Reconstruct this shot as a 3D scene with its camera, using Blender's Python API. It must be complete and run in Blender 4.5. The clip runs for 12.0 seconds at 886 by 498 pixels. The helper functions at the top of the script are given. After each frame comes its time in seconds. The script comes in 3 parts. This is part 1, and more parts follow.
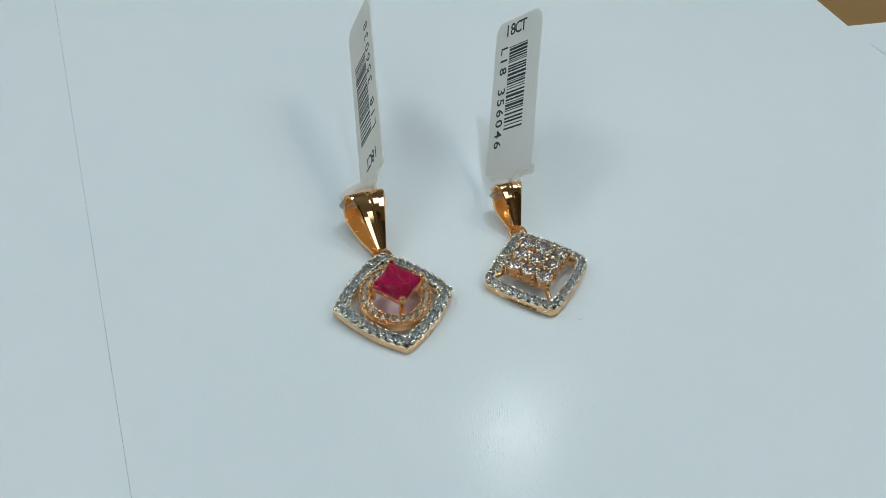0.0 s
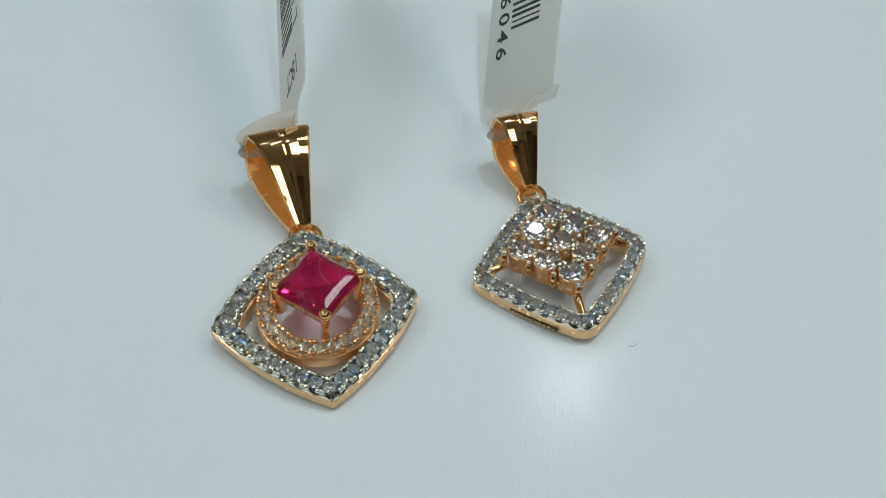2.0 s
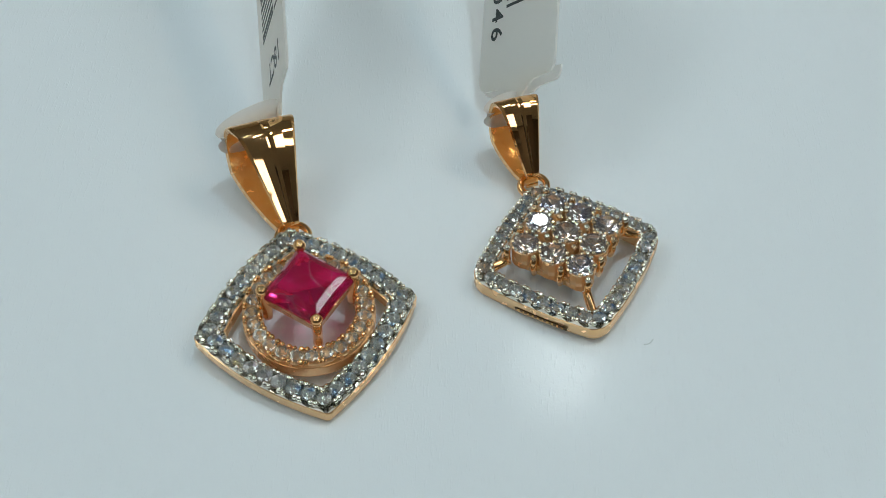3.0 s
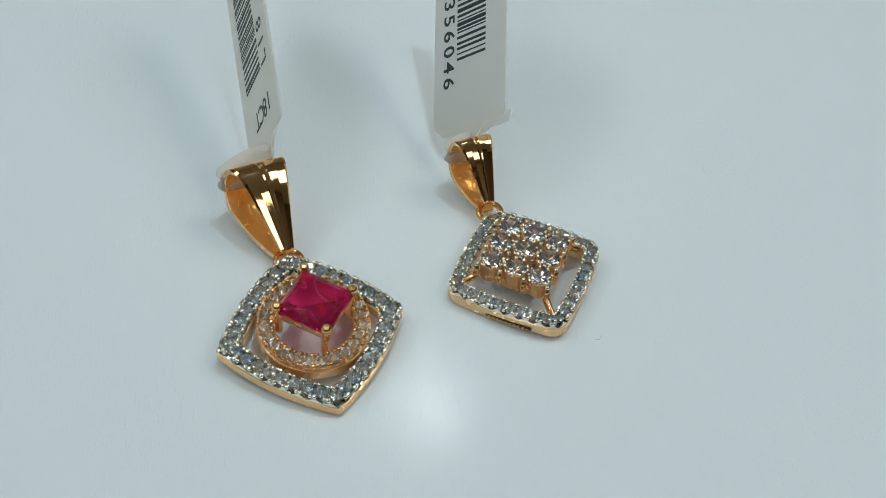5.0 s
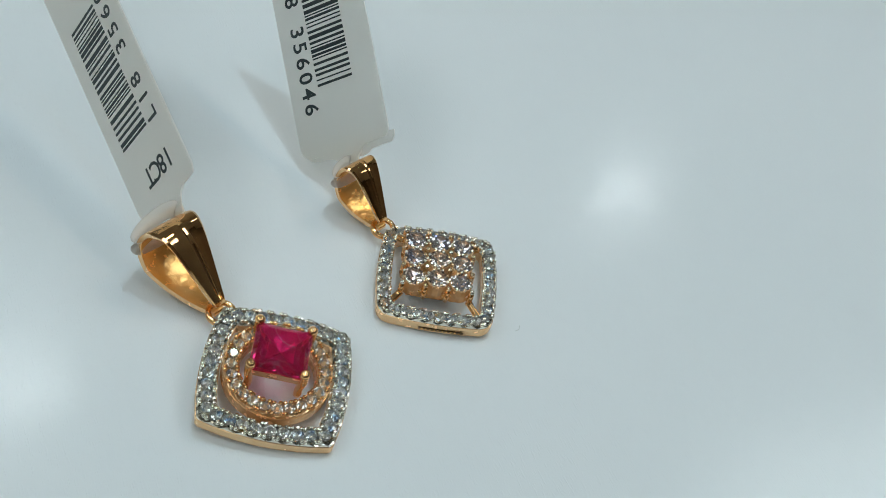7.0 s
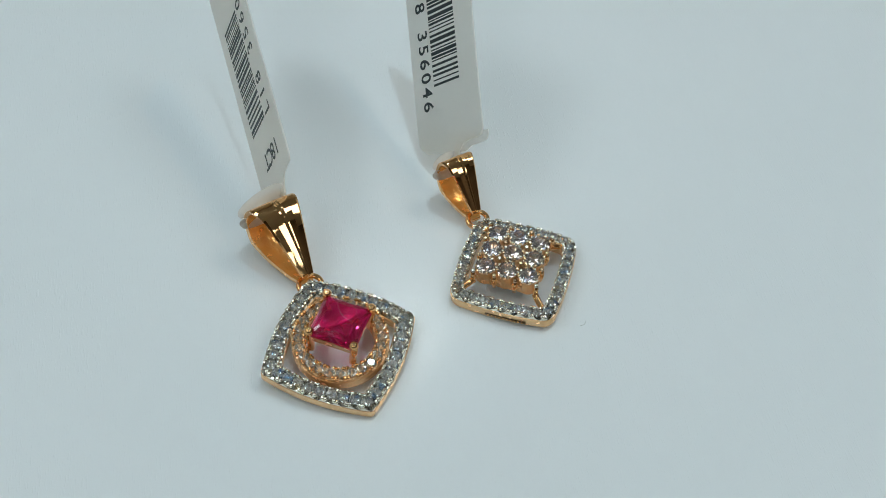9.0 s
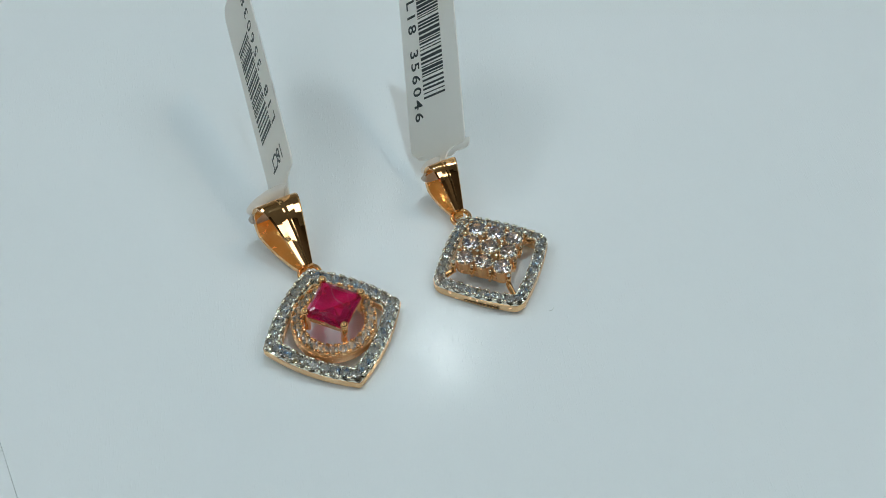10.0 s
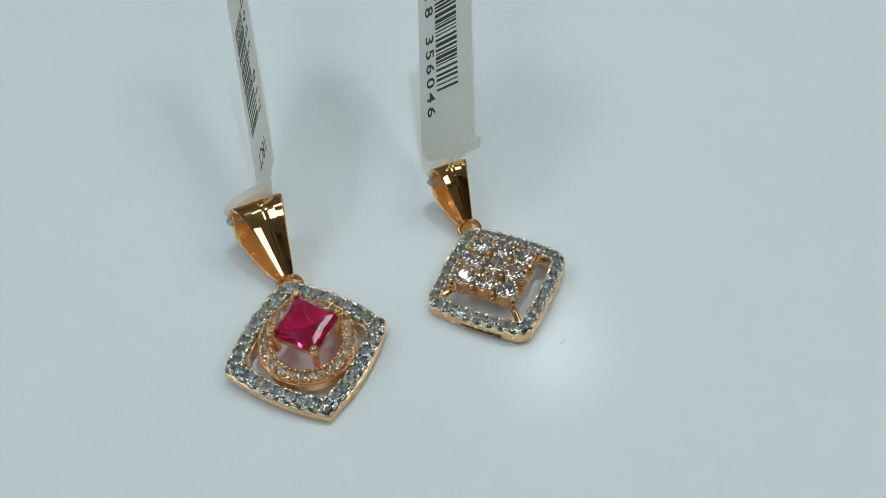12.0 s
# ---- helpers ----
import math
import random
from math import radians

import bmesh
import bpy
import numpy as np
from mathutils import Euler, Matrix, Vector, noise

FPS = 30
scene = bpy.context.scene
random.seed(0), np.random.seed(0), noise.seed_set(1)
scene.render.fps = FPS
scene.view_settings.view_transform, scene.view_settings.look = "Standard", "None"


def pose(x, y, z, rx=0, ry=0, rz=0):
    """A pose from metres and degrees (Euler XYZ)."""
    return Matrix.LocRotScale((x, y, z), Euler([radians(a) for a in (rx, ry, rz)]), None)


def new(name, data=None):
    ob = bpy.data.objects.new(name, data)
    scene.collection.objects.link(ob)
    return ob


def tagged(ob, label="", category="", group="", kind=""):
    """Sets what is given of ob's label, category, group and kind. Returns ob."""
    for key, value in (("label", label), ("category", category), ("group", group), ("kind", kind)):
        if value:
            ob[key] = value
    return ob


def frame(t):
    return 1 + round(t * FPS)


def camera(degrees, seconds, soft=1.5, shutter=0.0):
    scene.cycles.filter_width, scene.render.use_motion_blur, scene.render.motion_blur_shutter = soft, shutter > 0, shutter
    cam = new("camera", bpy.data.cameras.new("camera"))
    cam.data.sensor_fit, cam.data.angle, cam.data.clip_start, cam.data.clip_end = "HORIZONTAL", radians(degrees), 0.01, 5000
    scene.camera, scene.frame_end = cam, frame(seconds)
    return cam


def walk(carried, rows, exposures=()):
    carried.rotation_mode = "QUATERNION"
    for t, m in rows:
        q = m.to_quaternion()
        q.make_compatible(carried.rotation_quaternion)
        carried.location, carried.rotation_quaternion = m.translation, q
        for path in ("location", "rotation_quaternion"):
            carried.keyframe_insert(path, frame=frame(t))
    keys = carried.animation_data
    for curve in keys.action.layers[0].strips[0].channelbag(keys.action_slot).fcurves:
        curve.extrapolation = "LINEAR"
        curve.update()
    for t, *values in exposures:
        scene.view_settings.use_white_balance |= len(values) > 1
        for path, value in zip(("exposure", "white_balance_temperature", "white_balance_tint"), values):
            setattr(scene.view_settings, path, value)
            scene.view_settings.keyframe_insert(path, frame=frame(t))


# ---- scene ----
# Two tagged gold pendants lying on a white counter. Sizes below are millimetres, turned into metres by MM.
MM = 0.001
cam = camera(39.86, 12.0, soft=0.75)
PATH = [
    (0.0, 5.33, -58.38, 141.95, 44.37, -3.04, 3.48),
    (0.1, 4.61, -36.65, 121.01, 44.16, -3.29, 3.60),
    (0.2, 4.04, -11.45, 95.69, 43.54, -3.58, 3.76),
    (0.5, 4.77, -9.71, 87.49, 45.56, -2.95, 2.99),
    (1.0, 5.44, -11.47, 87.85, 45.70, -2.72, 3.48),
    (1.5, 12.66, -7.89, 87.86, 44.51, -1.53, 4.92),
    (2.0, 13.87, -0.96, 88.97, 41.61, -1.12, 5.39),
    (2.5, 12.10, 5.44, 84.01, 40.60, -0.63, 3.96),
    (3.0, 12.64, 4.89, 83.91, 40.86, -0.50, 3.92),
    (3.2, 10.43, -2.50, 87.28, 43.25, -1.69, 3.31),
    (4.8, 1.63, -9.52, 98.73, 43.35, -4.60, -0.11),
    (5.0, 0.88, -9.53, 95.71, 43.18, -4.09, -2.20),
    (5.5, -8.61, -4.64, 97.47, 42.69, -6.20, -8.65),
    (6.0, -17.38, -1.06, 98.47, 41.65, -7.32, -14.55),
    (6.5, -29.96, 1.33, 99.99, 42.06, -10.34, -20.51),
    (7.0, -36.28, 0.49, 102.05, 43.03, -12.43, -23.27),
    (7.5, -39.65, -3.53, 101.22, 43.73, -12.18, -22.43),
    (7.7, -37.33, -2.06, 102.93, 42.27, -11.48, -20.45),
    (9.3, 0.87, -22.65, 122.81, 39.83, -0.80, -7.10),
    (9.5, 2.53, -27.94, 126.89, 40.68, -0.70, -7.24),
    (10.0, 0.91, -29.76, 128.65, 40.72, -0.17, -6.28),
    (10.5, 2.82, -19.65, 118.56, 39.85, 0.38, -5.77),
    (11.0, 5.15, -12.86, 112.58, 39.79, 1.09, -5.07),
    (11.5, 6.96, -11.34, 111.84, 39.89, 1.44, -3.84),
    (12.0, 17.06, -14.36, 113.78, 40.42, 2.49, -0.59),
]
walk(cam, [(t, pose(x * MM, y * MM, z * MM, rx, ry, rz)) for t, x, y, z, rx, ry, rz in PATH],
     [(0.0, 0.09, 6400, 10), (0.3, 0.06, 6500, 10), (12.0, 0.06, 6500, 10)])

# ---- light: ceiling downlights of a shop, in metres; x, y on the ceiling, strength, colour ----
CEILING, FLOOR = 1.9, -0.92
COOL, NEUTRAL, WARM, KEY = (0.82, 0.95, 0.965), (0.86, 0.955, 0.985), (1.0, 0.82, 0.60), (0.68, 0.93, 1.05)
DOWNLIGHTS = [
    (0.17, 1.43, 34, COOL, 0.055), (1.66, 1.66, 34, NEUTRAL, 0.055), (1.08, 0.50, 88, WARM, 0.07), (0.285, 0.47, 200, KEY, 0.06),
    (-0.16, 0.30, 90, NEUTRAL, 0.025), (0.12, 0.30, 90, NEUTRAL, 0.025), (-0.16, 0.02, 90, NEUTRAL, 0.025), (0.12, 0.02, 90, NEUTRAL, 0.025),
    (-0.16, -0.26, 90, NEUTRAL, 0.025), (0.12, -0.26, 90, NEUTRAL, 0.025), (-1.50, 0.75, 36, COOL, 0.07),
]
# added soft fill, placed where the counter's gloss does not mirror it
FILL_PANELS = [(-1.35, 0.35, 5.6, COOL), (1.70, 0.35, 4.4, COOL), (-1.0, -1.5, 3.7, COOL), (1.1, -1.6, 3.6, COOL)]
world = bpy.data.worlds.new("world")
world.use_nodes = True
world.node_tree.nodes["Background"].inputs[0].default_value = (0.55, 0.62, 0.7, 1)
world.node_tree.nodes["Background"].inputs[1].default_value = 0.05
scene.world = world


# ---- materials ----
def material(name, colour, rough=0.4, metal=0.0, **more):
    m = bpy.data.materials.new(name)
    m.use_nodes = True
    b = m.node_tree.nodes["Principled BSDF"]
    b.inputs["Base Color"].default_value = (*colour, 1)
    b.inputs["Roughness"].default_value = rough
    b.inputs["Metallic"].default_value = metal
    for key, value in more.items():
        b.inputs[key.replace("_", " ")].default_value = value
    return m


def node(m, kind, **values):
    n = m.node_tree.nodes.new(kind)
    for key, value in values.items():
        n.inputs[key.replace("_", " ")].default_value = value
    return n


def link(m, a, b):
    m.node_tree.links.new(a, b)


def shader(m):
    return m.node_tree.nodes["Principled BSDF"]


def coords(m):
    return node(m, "ShaderNodeTexCoord").outputs["Object"]


def grain(m, scale, low, high, socket, detail=4.0, where=None):
    """Noise between two values on one input of the shader."""
    n = node(m, "ShaderNodeTexNoise", Scale=scale, Detail=detail)
    link(m, where or coords(m), n.inputs["Vector"])
    r = node(m, "ShaderNodeMapRange", To_Min=low, To_Max=high)
    r.inputs["From Min"].default_value, r.inputs["From Max"].default_value = 0.3, 0.7
    link(m, n.outputs["Fac"], r.inputs["Value"])
    link(m, r.outputs["Result"], shader(m).inputs[socket])
    return n


def relief(m, scale, distance, strength=0.3, detail=4.0):
    n = node(m, "ShaderNodeTexNoise", Scale=scale, Detail=detail)
    link(m, coords(m), n.inputs["Vector"])
    b = node(m, "ShaderNodeBump", Strength=strength, Distance=distance)
    link(m, n.outputs["Fac"], b.inputs["Height"])
    link(m, b.outputs["Normal"], shader(m).inputs["Normal"])
    return b


def two_tone(m, scale, one, two, detail=5.0, low=0.35, high=0.65):
    n = node(m, "ShaderNodeTexNoise", Scale=scale, Detail=detail)
    link(m, coords(m), n.inputs["Vector"])
    r = node(m, "ShaderNodeValToRGB")
    r.color_ramp.elements[0].position, r.color_ramp.elements[1].position = low, high
    r.color_ramp.elements[0].color, r.color_ramp.elements[1].color = (*one, 1), (*two, 1)
    link(m, n.outputs["Fac"], r.inputs["Fac"])
    link(m, r.outputs["Color"], shader(m).inputs["Base Color"])


def gold_material(name, one, two, low, high, solid=1.0):
    m = material(name, one, 0.15, solid)
    two_tone(m, 400.0, one, two)
    grain(m, 900.0, low, high, "Roughness")
    relief(m, 700.0, 0.00002, 0.15)
    return m


def laminate_material():
    """White laminate: faint mottling, fine rubbed scratches in the gloss."""
    m = material("white_laminate", (0.78, 0.81, 0.83), 0.2, Specular_IOR_Level=0.3)
    two_tone(m, 9.0, (0.76, 0.80, 0.82), (0.80, 0.825, 0.84))
    c = coords(m)
    grain(m, 60.0, 0.075, 0.115, "Roughness", where=c)
    height = None
    for turn, stretch in ((35.0, 0.14), (-52.0, 0.16), (8.0, 0.18), (78.0, 0.14), (-20.0, 0.12)):
        t = node(m, "ShaderNodeMapping")
        t.inputs["Rotation"].default_value = (0, 0, radians(turn))
        t.inputs["Scale"].default_value = (1.0, stretch, 1.0)
        link(m, c, t.inputs["Vector"])
        n = node(m, "ShaderNodeTexNoise", Scale=3400.0, Detail=1.0)
        link(m, t.outputs["Vector"], n.inputs["Vector"])
        r = node(m, "ShaderNodeMapRange")
        r.inputs["From Min"].default_value, r.inputs["From Max"].default_value = 0.66, 0.72
        link(m, n.outputs["Fac"], r.inputs["Value"])
        if height is None:
            height = r.outputs["Result"]
        else:
            s = node(m, "ShaderNodeMath")
            s.operation = "ADD"
            link(m, height, s.inputs[0])
            link(m, r.outputs["Result"], s.inputs[1])
            height = s.outputs[0]
    fine = node(m, "ShaderNodeTexNoise", Scale=4200.0, Detail=2.0)
    link(m, c, fine.inputs["Vector"])
    s = node(m, "ShaderNodeMath")
    s.operation = "ADD"
    link(m, height, s.inputs[0])
    link(m, fine.outputs["Fac"], s.inputs[1])
    b = node(m, "ShaderNodeBump", Strength=0.42, Distance=0.00002)
    link(m, s.outputs[0], b.inputs["Height"])
    link(m, b.outputs["Normal"], shader(m).inputs["Normal"])
    return m


def diamond_material(name, tints, bend=2.0, haze=0.03):
    """Colourless stone, its fire painted as flecks of faint blue, violet and straw; each stone has its own."""
    # haze is a diffuse share that lightens facets left dark
    m = material(name, (1, 1, 1), 0.0, 0.0, IOR=bend, Transmission_Weight=1.0 - haze)
    info = node(m, "ShaderNodeObjectInfo")
    own = node(m, "ShaderNodeMath")
    own.operation = "MULTIPLY"
    own.inputs[1].default_value = 60.0
    link(m, info.outputs["Random"], own.inputs[0])
    n = node(m, "ShaderNodeTexNoise", Scale=1700.0, Detail=0.0)
    n.noise_dimensions = "4D"
    link(m, coords(m), n.inputs["Vector"])
    link(m, own.outputs[0], n.inputs["W"])
    r = node(m, "ShaderNodeValToRGB")
    while len(r.color_ramp.elements) < len(tints):
        r.color_ramp.elements.new(0.5)
    for k, (at, tint) in enumerate(tints):
        r.color_ramp.elements[k].position, r.color_ramp.elements[k].color = at, (*tint, 1)
    link(m, n.outputs["Fac"], r.inputs["Fac"])
    link(m, r.outputs["Color"], shader(m).inputs["Base Color"])
    return m


def ruby_material():
    """Deep pink-red stone with a few pale healed cracks inside."""
    m = material("ruby", (1.0, 0.025, 0.22), 0.01, 0.0, IOR=1.77, Transmission_Weight=0.88)
    c = coords(m)
    n = node(m, "ShaderNodeTexNoise", Scale=170.0, Detail=1.0, Distortion=0.8)
    link(m, c, n.inputs["Vector"])
    r = node(m, "ShaderNodeValToRGB")
    for at, tint in ((0.494, (1.0, 0.025, 0.22)), (0.5, (0.97, 0.40, 0.64)), (0.505, (1.0, 0.022, 0.17))):
        e = r.color_ramp.elements.new(at)
        e.color = (*tint, 1)
    r.color_ramp.elements[0].color, r.color_ramp.elements[-1].color = (1.0, 0.03, 0.27, 1), (1.0, 0.018, 0.14, 1)
    link(m, n.outputs["Fac"], r.inputs["Fac"])
    link(m, r.outputs["Color"], shader(m).inputs["Base Color"])
    return m


def tag_material(name, colour, share, through_colour):
    """Thin white plastic that lets a little light through."""
    m = material(name, colour, 0.38)
    grain(m, 500.0, 0.32, 0.46, "Roughness")
    relief(m, 350.0, 0.00006, 0.2)
    t = node(m, "ShaderNodeBsdfTranslucent", Color=(*through_colour, 1))
    x = node(m, "ShaderNodeMixShader", Fac=share)
    link(m, shader(m).outputs[0], x.inputs[1])
    link(m, t.outputs[0], x.inputs[2])
    link(m, x.outputs[0], m.node_tree.nodes["Material Output"].inputs["Surface"])
    return m


GOLD = gold_material("rose_gold", (1.0, 0.61, 0.29), (0.97, 0.55, 0.24), 0.04, 0.10)
POLISHED = gold_material("hand_polished_gold", (1.0, 0.61, 0.28), (0.97, 0.55, 0.23), 0.03, 0.08)
relief(POLISHED, 260.0, 0.00035, 0.32, 1.0)
# rough and satin gold: diffuse share below full metal stands in for warm bounce
GOLD_ROUGH = gold_material("cast_gold", (1.0, 0.60, 0.22), (0.97, 0.52, 0.15), 0.16, 0.30, 0.6)
relief(GOLD_ROUGH, 650.0, 0.0003, 0.7)
GOLD_SATIN = gold_material("satin_gold", (1.0, 0.66, 0.37), (0.97, 0.60, 0.30), 0.18, 0.30, 0.65)
PALE = gold_material("rhodium_plate", (0.95, 0.93, 0.84), (0.90, 0.87, 0.76), 0.06, 0.14)
# darker copy of the plate: shade between the beads put into its colour
SHADED_PLATE = gold_material("shaded_rhodium_plate", (0.74, 0.72, 0.64), (0.66, 0.63, 0.55), 0.12, 0.24)
PALE_GOLD = gold_material("pale_gold", (0.95, 0.76, 0.52), (0.90, 0.70, 0.46), 0.06, 0.14)
DIAMOND = diamond_material("diamond", [(0.28, (0.25, 0.52, 1.0)), (0.36, (0.90, 0.97, 0.97)), (0.46, (0.98, 1.0, 0.97)), (0.58, (1.0, 0.99, 0.93)), (0.67, (0.98, 0.93, 1.0)), (0.74, (1.0, 0.80, 0.36))], 2.1, 0.10)
# next two: reflection of the gold below, put into the stones' tint
ROSE_LIT = diamond_material("rose_lit_diamond", [(0.26, (0.55, 0.62, 1.0)), (0.36, (0.95, 0.90, 0.97)), (0.46, (1.0, 0.97, 0.95)), (0.56, (1.0, 0.86, 0.77)), (0.66, (1.0, 0.78, 0.68)), (0.76, (1.0, 0.80, 0.50))], 1.85, 0.05)
GOLD_LIT = diamond_material("gold_lit_diamond", [(0.26, (0.50, 0.66, 1.0)), (0.36, (1.0, 0.95, 0.86)), (0.46, (1.0, 0.91, 0.76)), (0.58, (1.0, 0.85, 0.62)), (0.67, (1.0, 0.92, 0.90)), (0.76, (1.0, 0.72, 0.36))], 1.9, 0.06)
RUBY = ruby_material()
LAMINATE = laminate_material()
LINT = material("lint", (0.55, 0.57, 0.57), 0.8)
TAG = tag_material("white_tag", (0.93, 0.94, 0.945), 0.92, (0.985, 0.975, 0.95))
TAIL = tag_material("clear_tail", (0.94, 0.91, 0.88), 0.6, (0.97, 0.92, 0.86))
clear, out = node(TAIL, "ShaderNodeBsdfTransparent"), TAIL.node_tree.nodes["Material Output"].inputs["Surface"]
veil = node(TAIL, "ShaderNodeMixShader", Fac=0.22)
link(TAIL, out.links[0].from_socket, veil.inputs[1])
link(TAIL, clear.outputs[0], veil.inputs[2])
link(TAIL, veil.outputs[0], out)
INK = material("ink", (0.018, 0.028, 0.032), 0.5)
DARK = material("engraved_recess", (0.10, 0.06, 0.03), 0.45, 0.9)
WOOD = material("brown_wood", (0.24, 0.13, 0.05), 0.4)
two_tone(WOOD, 6.0, (0.20, 0.10, 0.035), (0.33, 0.19, 0.07))
# unseen surfaces: walls toned for reflections in the gold, ceiling for bounced light
WALL = material("wall_paint", (0.10, 0.075, 0.055), 0.7)
two_tone(WALL, 1.2, (0.085, 0.06, 0.045), (0.12, 0.09, 0.065))
PALE_WALL = material("pale_wall_paint", (0.62, 0.56, 0.48), 0.7)
two_tone(PALE_WALL, 1.2, (0.58, 0.52, 0.44), (0.66, 0.60, 0.52))
PLASTER = material("ceiling_plaster", (0.52, 0.52, 0.52), 0.9)
two_tone(PLASTER, 2.0, (0.49, 0.49, 0.49), (0.55, 0.55, 0.55))
TILE = material("floor_tile", (0.6, 0.58, 0.54), 0.35)
two_tone(TILE, 3.0, (0.56, 0.54, 0.50), (0.64, 0.62, 0.58))
STEEL = material("lamp_ring", (0.8, 0.8, 0.8), 0.3, 1.0)


# ---- mesh helpers ----
def mesh_of(name, bm, mat, smooth=False, scale=MM):
    bmesh.ops.scale(bm, vec=(scale, scale, scale), verts=bm.verts)
    me = bpy.data.meshes.new(name)
    bm.to_mesh(me)
    bm.free()
    me.materials.append(mat)
    if smooth:
        for p in me.polygons:
            p.use_smooth = True
    return me


def part(name, bm, mat, parent, label="", smooth=False, scale=MM):
    ob = new(name, mesh_of(name, bm, mat, smooth, scale))
    ob.parent = parent
    return tagged(ob, label)


def piece(name, me, parent, m):
    ob = new(name, me)
    ob.parent = parent
    ob.matrix_basis = m
    return ob


def at_mm(x, y, z, rx=0, ry=0, rz=0):
    return pose(x * MM, y * MM, z * MM, rx, ry, rz)


def skin(rings, closed=True, wrap=False):
    """Quads between rings of points; wrap joins the last ring to the first."""
    bm = bmesh.new()
    rows = [[bm.verts.new(p) for p in ring] for ring in rings]
    pairs = list(zip(rows, rows[1:])) + ([(rows[-1], rows[0])] if wrap else [])
    for a, b in pairs:
        n = len(a)
        for k in range(n if closed else n - 1):
            bm.faces.new((a[k], a[(k + 1) % n], b[(k + 1) % n], b[k]))
    bmesh.ops.recalc_face_normals(bm, faces=bm.faces)
    return bm


def box(x0, y0, z0, x1, y1, z1, bevel=0.0):
    bm = bmesh.new()
    bmesh.ops.create_cube(bm, size=1)
    bmesh.ops.scale(bm, vec=(x1 - x0, y1 - y0, z1 - z0), verts=bm.verts)
    bmesh.ops.translate(bm, vec=((x0 + x1) / 2, (y0 + y1) / 2, (z0 + z1) / 2), verts=bm.verts)
    if bevel:
        bmesh.ops.bevel(bm, geom=bm.edges[:], offset=bevel, segments=2, affect="EDGES")
    return bm


def slab(points, z0, z1, bevel=0.0):
    """A flat plate over an outline."""
    bm = bmesh.new()
    low = [bm.verts.new((x, y, z0)) for x, y in points]
    high = [bm.verts.new((x, y, z1)) for x, y in points]
    n = len(points)
    bm.faces.new(low[::-1])
    top = bm.faces.new(high)
    for k in range(n):
        bm.faces.new((low[k], low[(k + 1) % n], high[(k + 1) % n], high[k]))
    bmesh.ops.recalc_face_normals(bm, faces=bm.faces)
    if bevel:
        bmesh.ops.bevel(bm, geom=list(top.edges), offset=bevel, segments=3, affect="EDGES")
    return bm


def tube(points, radii, sides=10, closed=False):
    """A round bar along points."""
    pts = [Vector(p) for p in points]
    n, rings, side = len(pts), [], None
    for k, p in enumerate(pts):
        a, b = (pts[k - 1], pts[(k + 1) % n]) if closed else (pts[max(k - 1, 0)], pts[min(k + 1, n - 1)])
        way = (b - a).normalized()
        if side is None:
            side = way.orthogonal().normalized()
        side = (side - way * side.dot(way)).normalized()
        other = way.cross(side)
        r = radii[k] if isinstance(radii, (list, tuple)) else radii
        rings.append([p + r * (math.cos(q) * side + math.sin(q) * other) for q in (2 * math.pi * j / sides for j in range(sides))])
    bm = skin(rings, True, closed)
    if not closed:
        bmesh.ops.holes_fill(bm, edges=bm.edges[:], sides=sides)
    return bm


def strip(points, ways, width, thick):
    """A flat band along points; ways give the direction of its width."""
    pts, rings = [Vector(p) for p in points], []
    for k, p in enumerate(pts):
        way = (pts[min(k + 1, len(pts) - 1)] - pts[max(k - 1, 0)]).normalized()
        w = Vector(ways[k])
        w = (w - way * w.dot(way)).normalized() * width / 2
        t = way.cross(w).normalized() * thick / 2
        rings.append([p - w - t, p + w - t, p + w + t, p - w + t])
    bm = skin(rings)
    bmesh.ops.holes_fill(bm, edges=bm.edges[:], sides=4)
    return bm


def glide(points, steps=8):
    """Catmull-Rom points through the given ones."""
    pts = [Vector(p) for p in points]
    pts = [2 * pts[0] - pts[1]] + pts + [2 * pts[-1] - pts[-2]]
    out = []
    for a, b, c, d in zip(pts, pts[1:], pts[2:], pts[3:]):
        for k in range(steps):
            t = k / steps
            out.append(0.5 * (2 * b + (c - a) * t + (2 * a - 5 * b + 4 * c - d) * t * t + (3 * b - a - 3 * c + d) * t ** 3))
    return out + [pts[-2]]


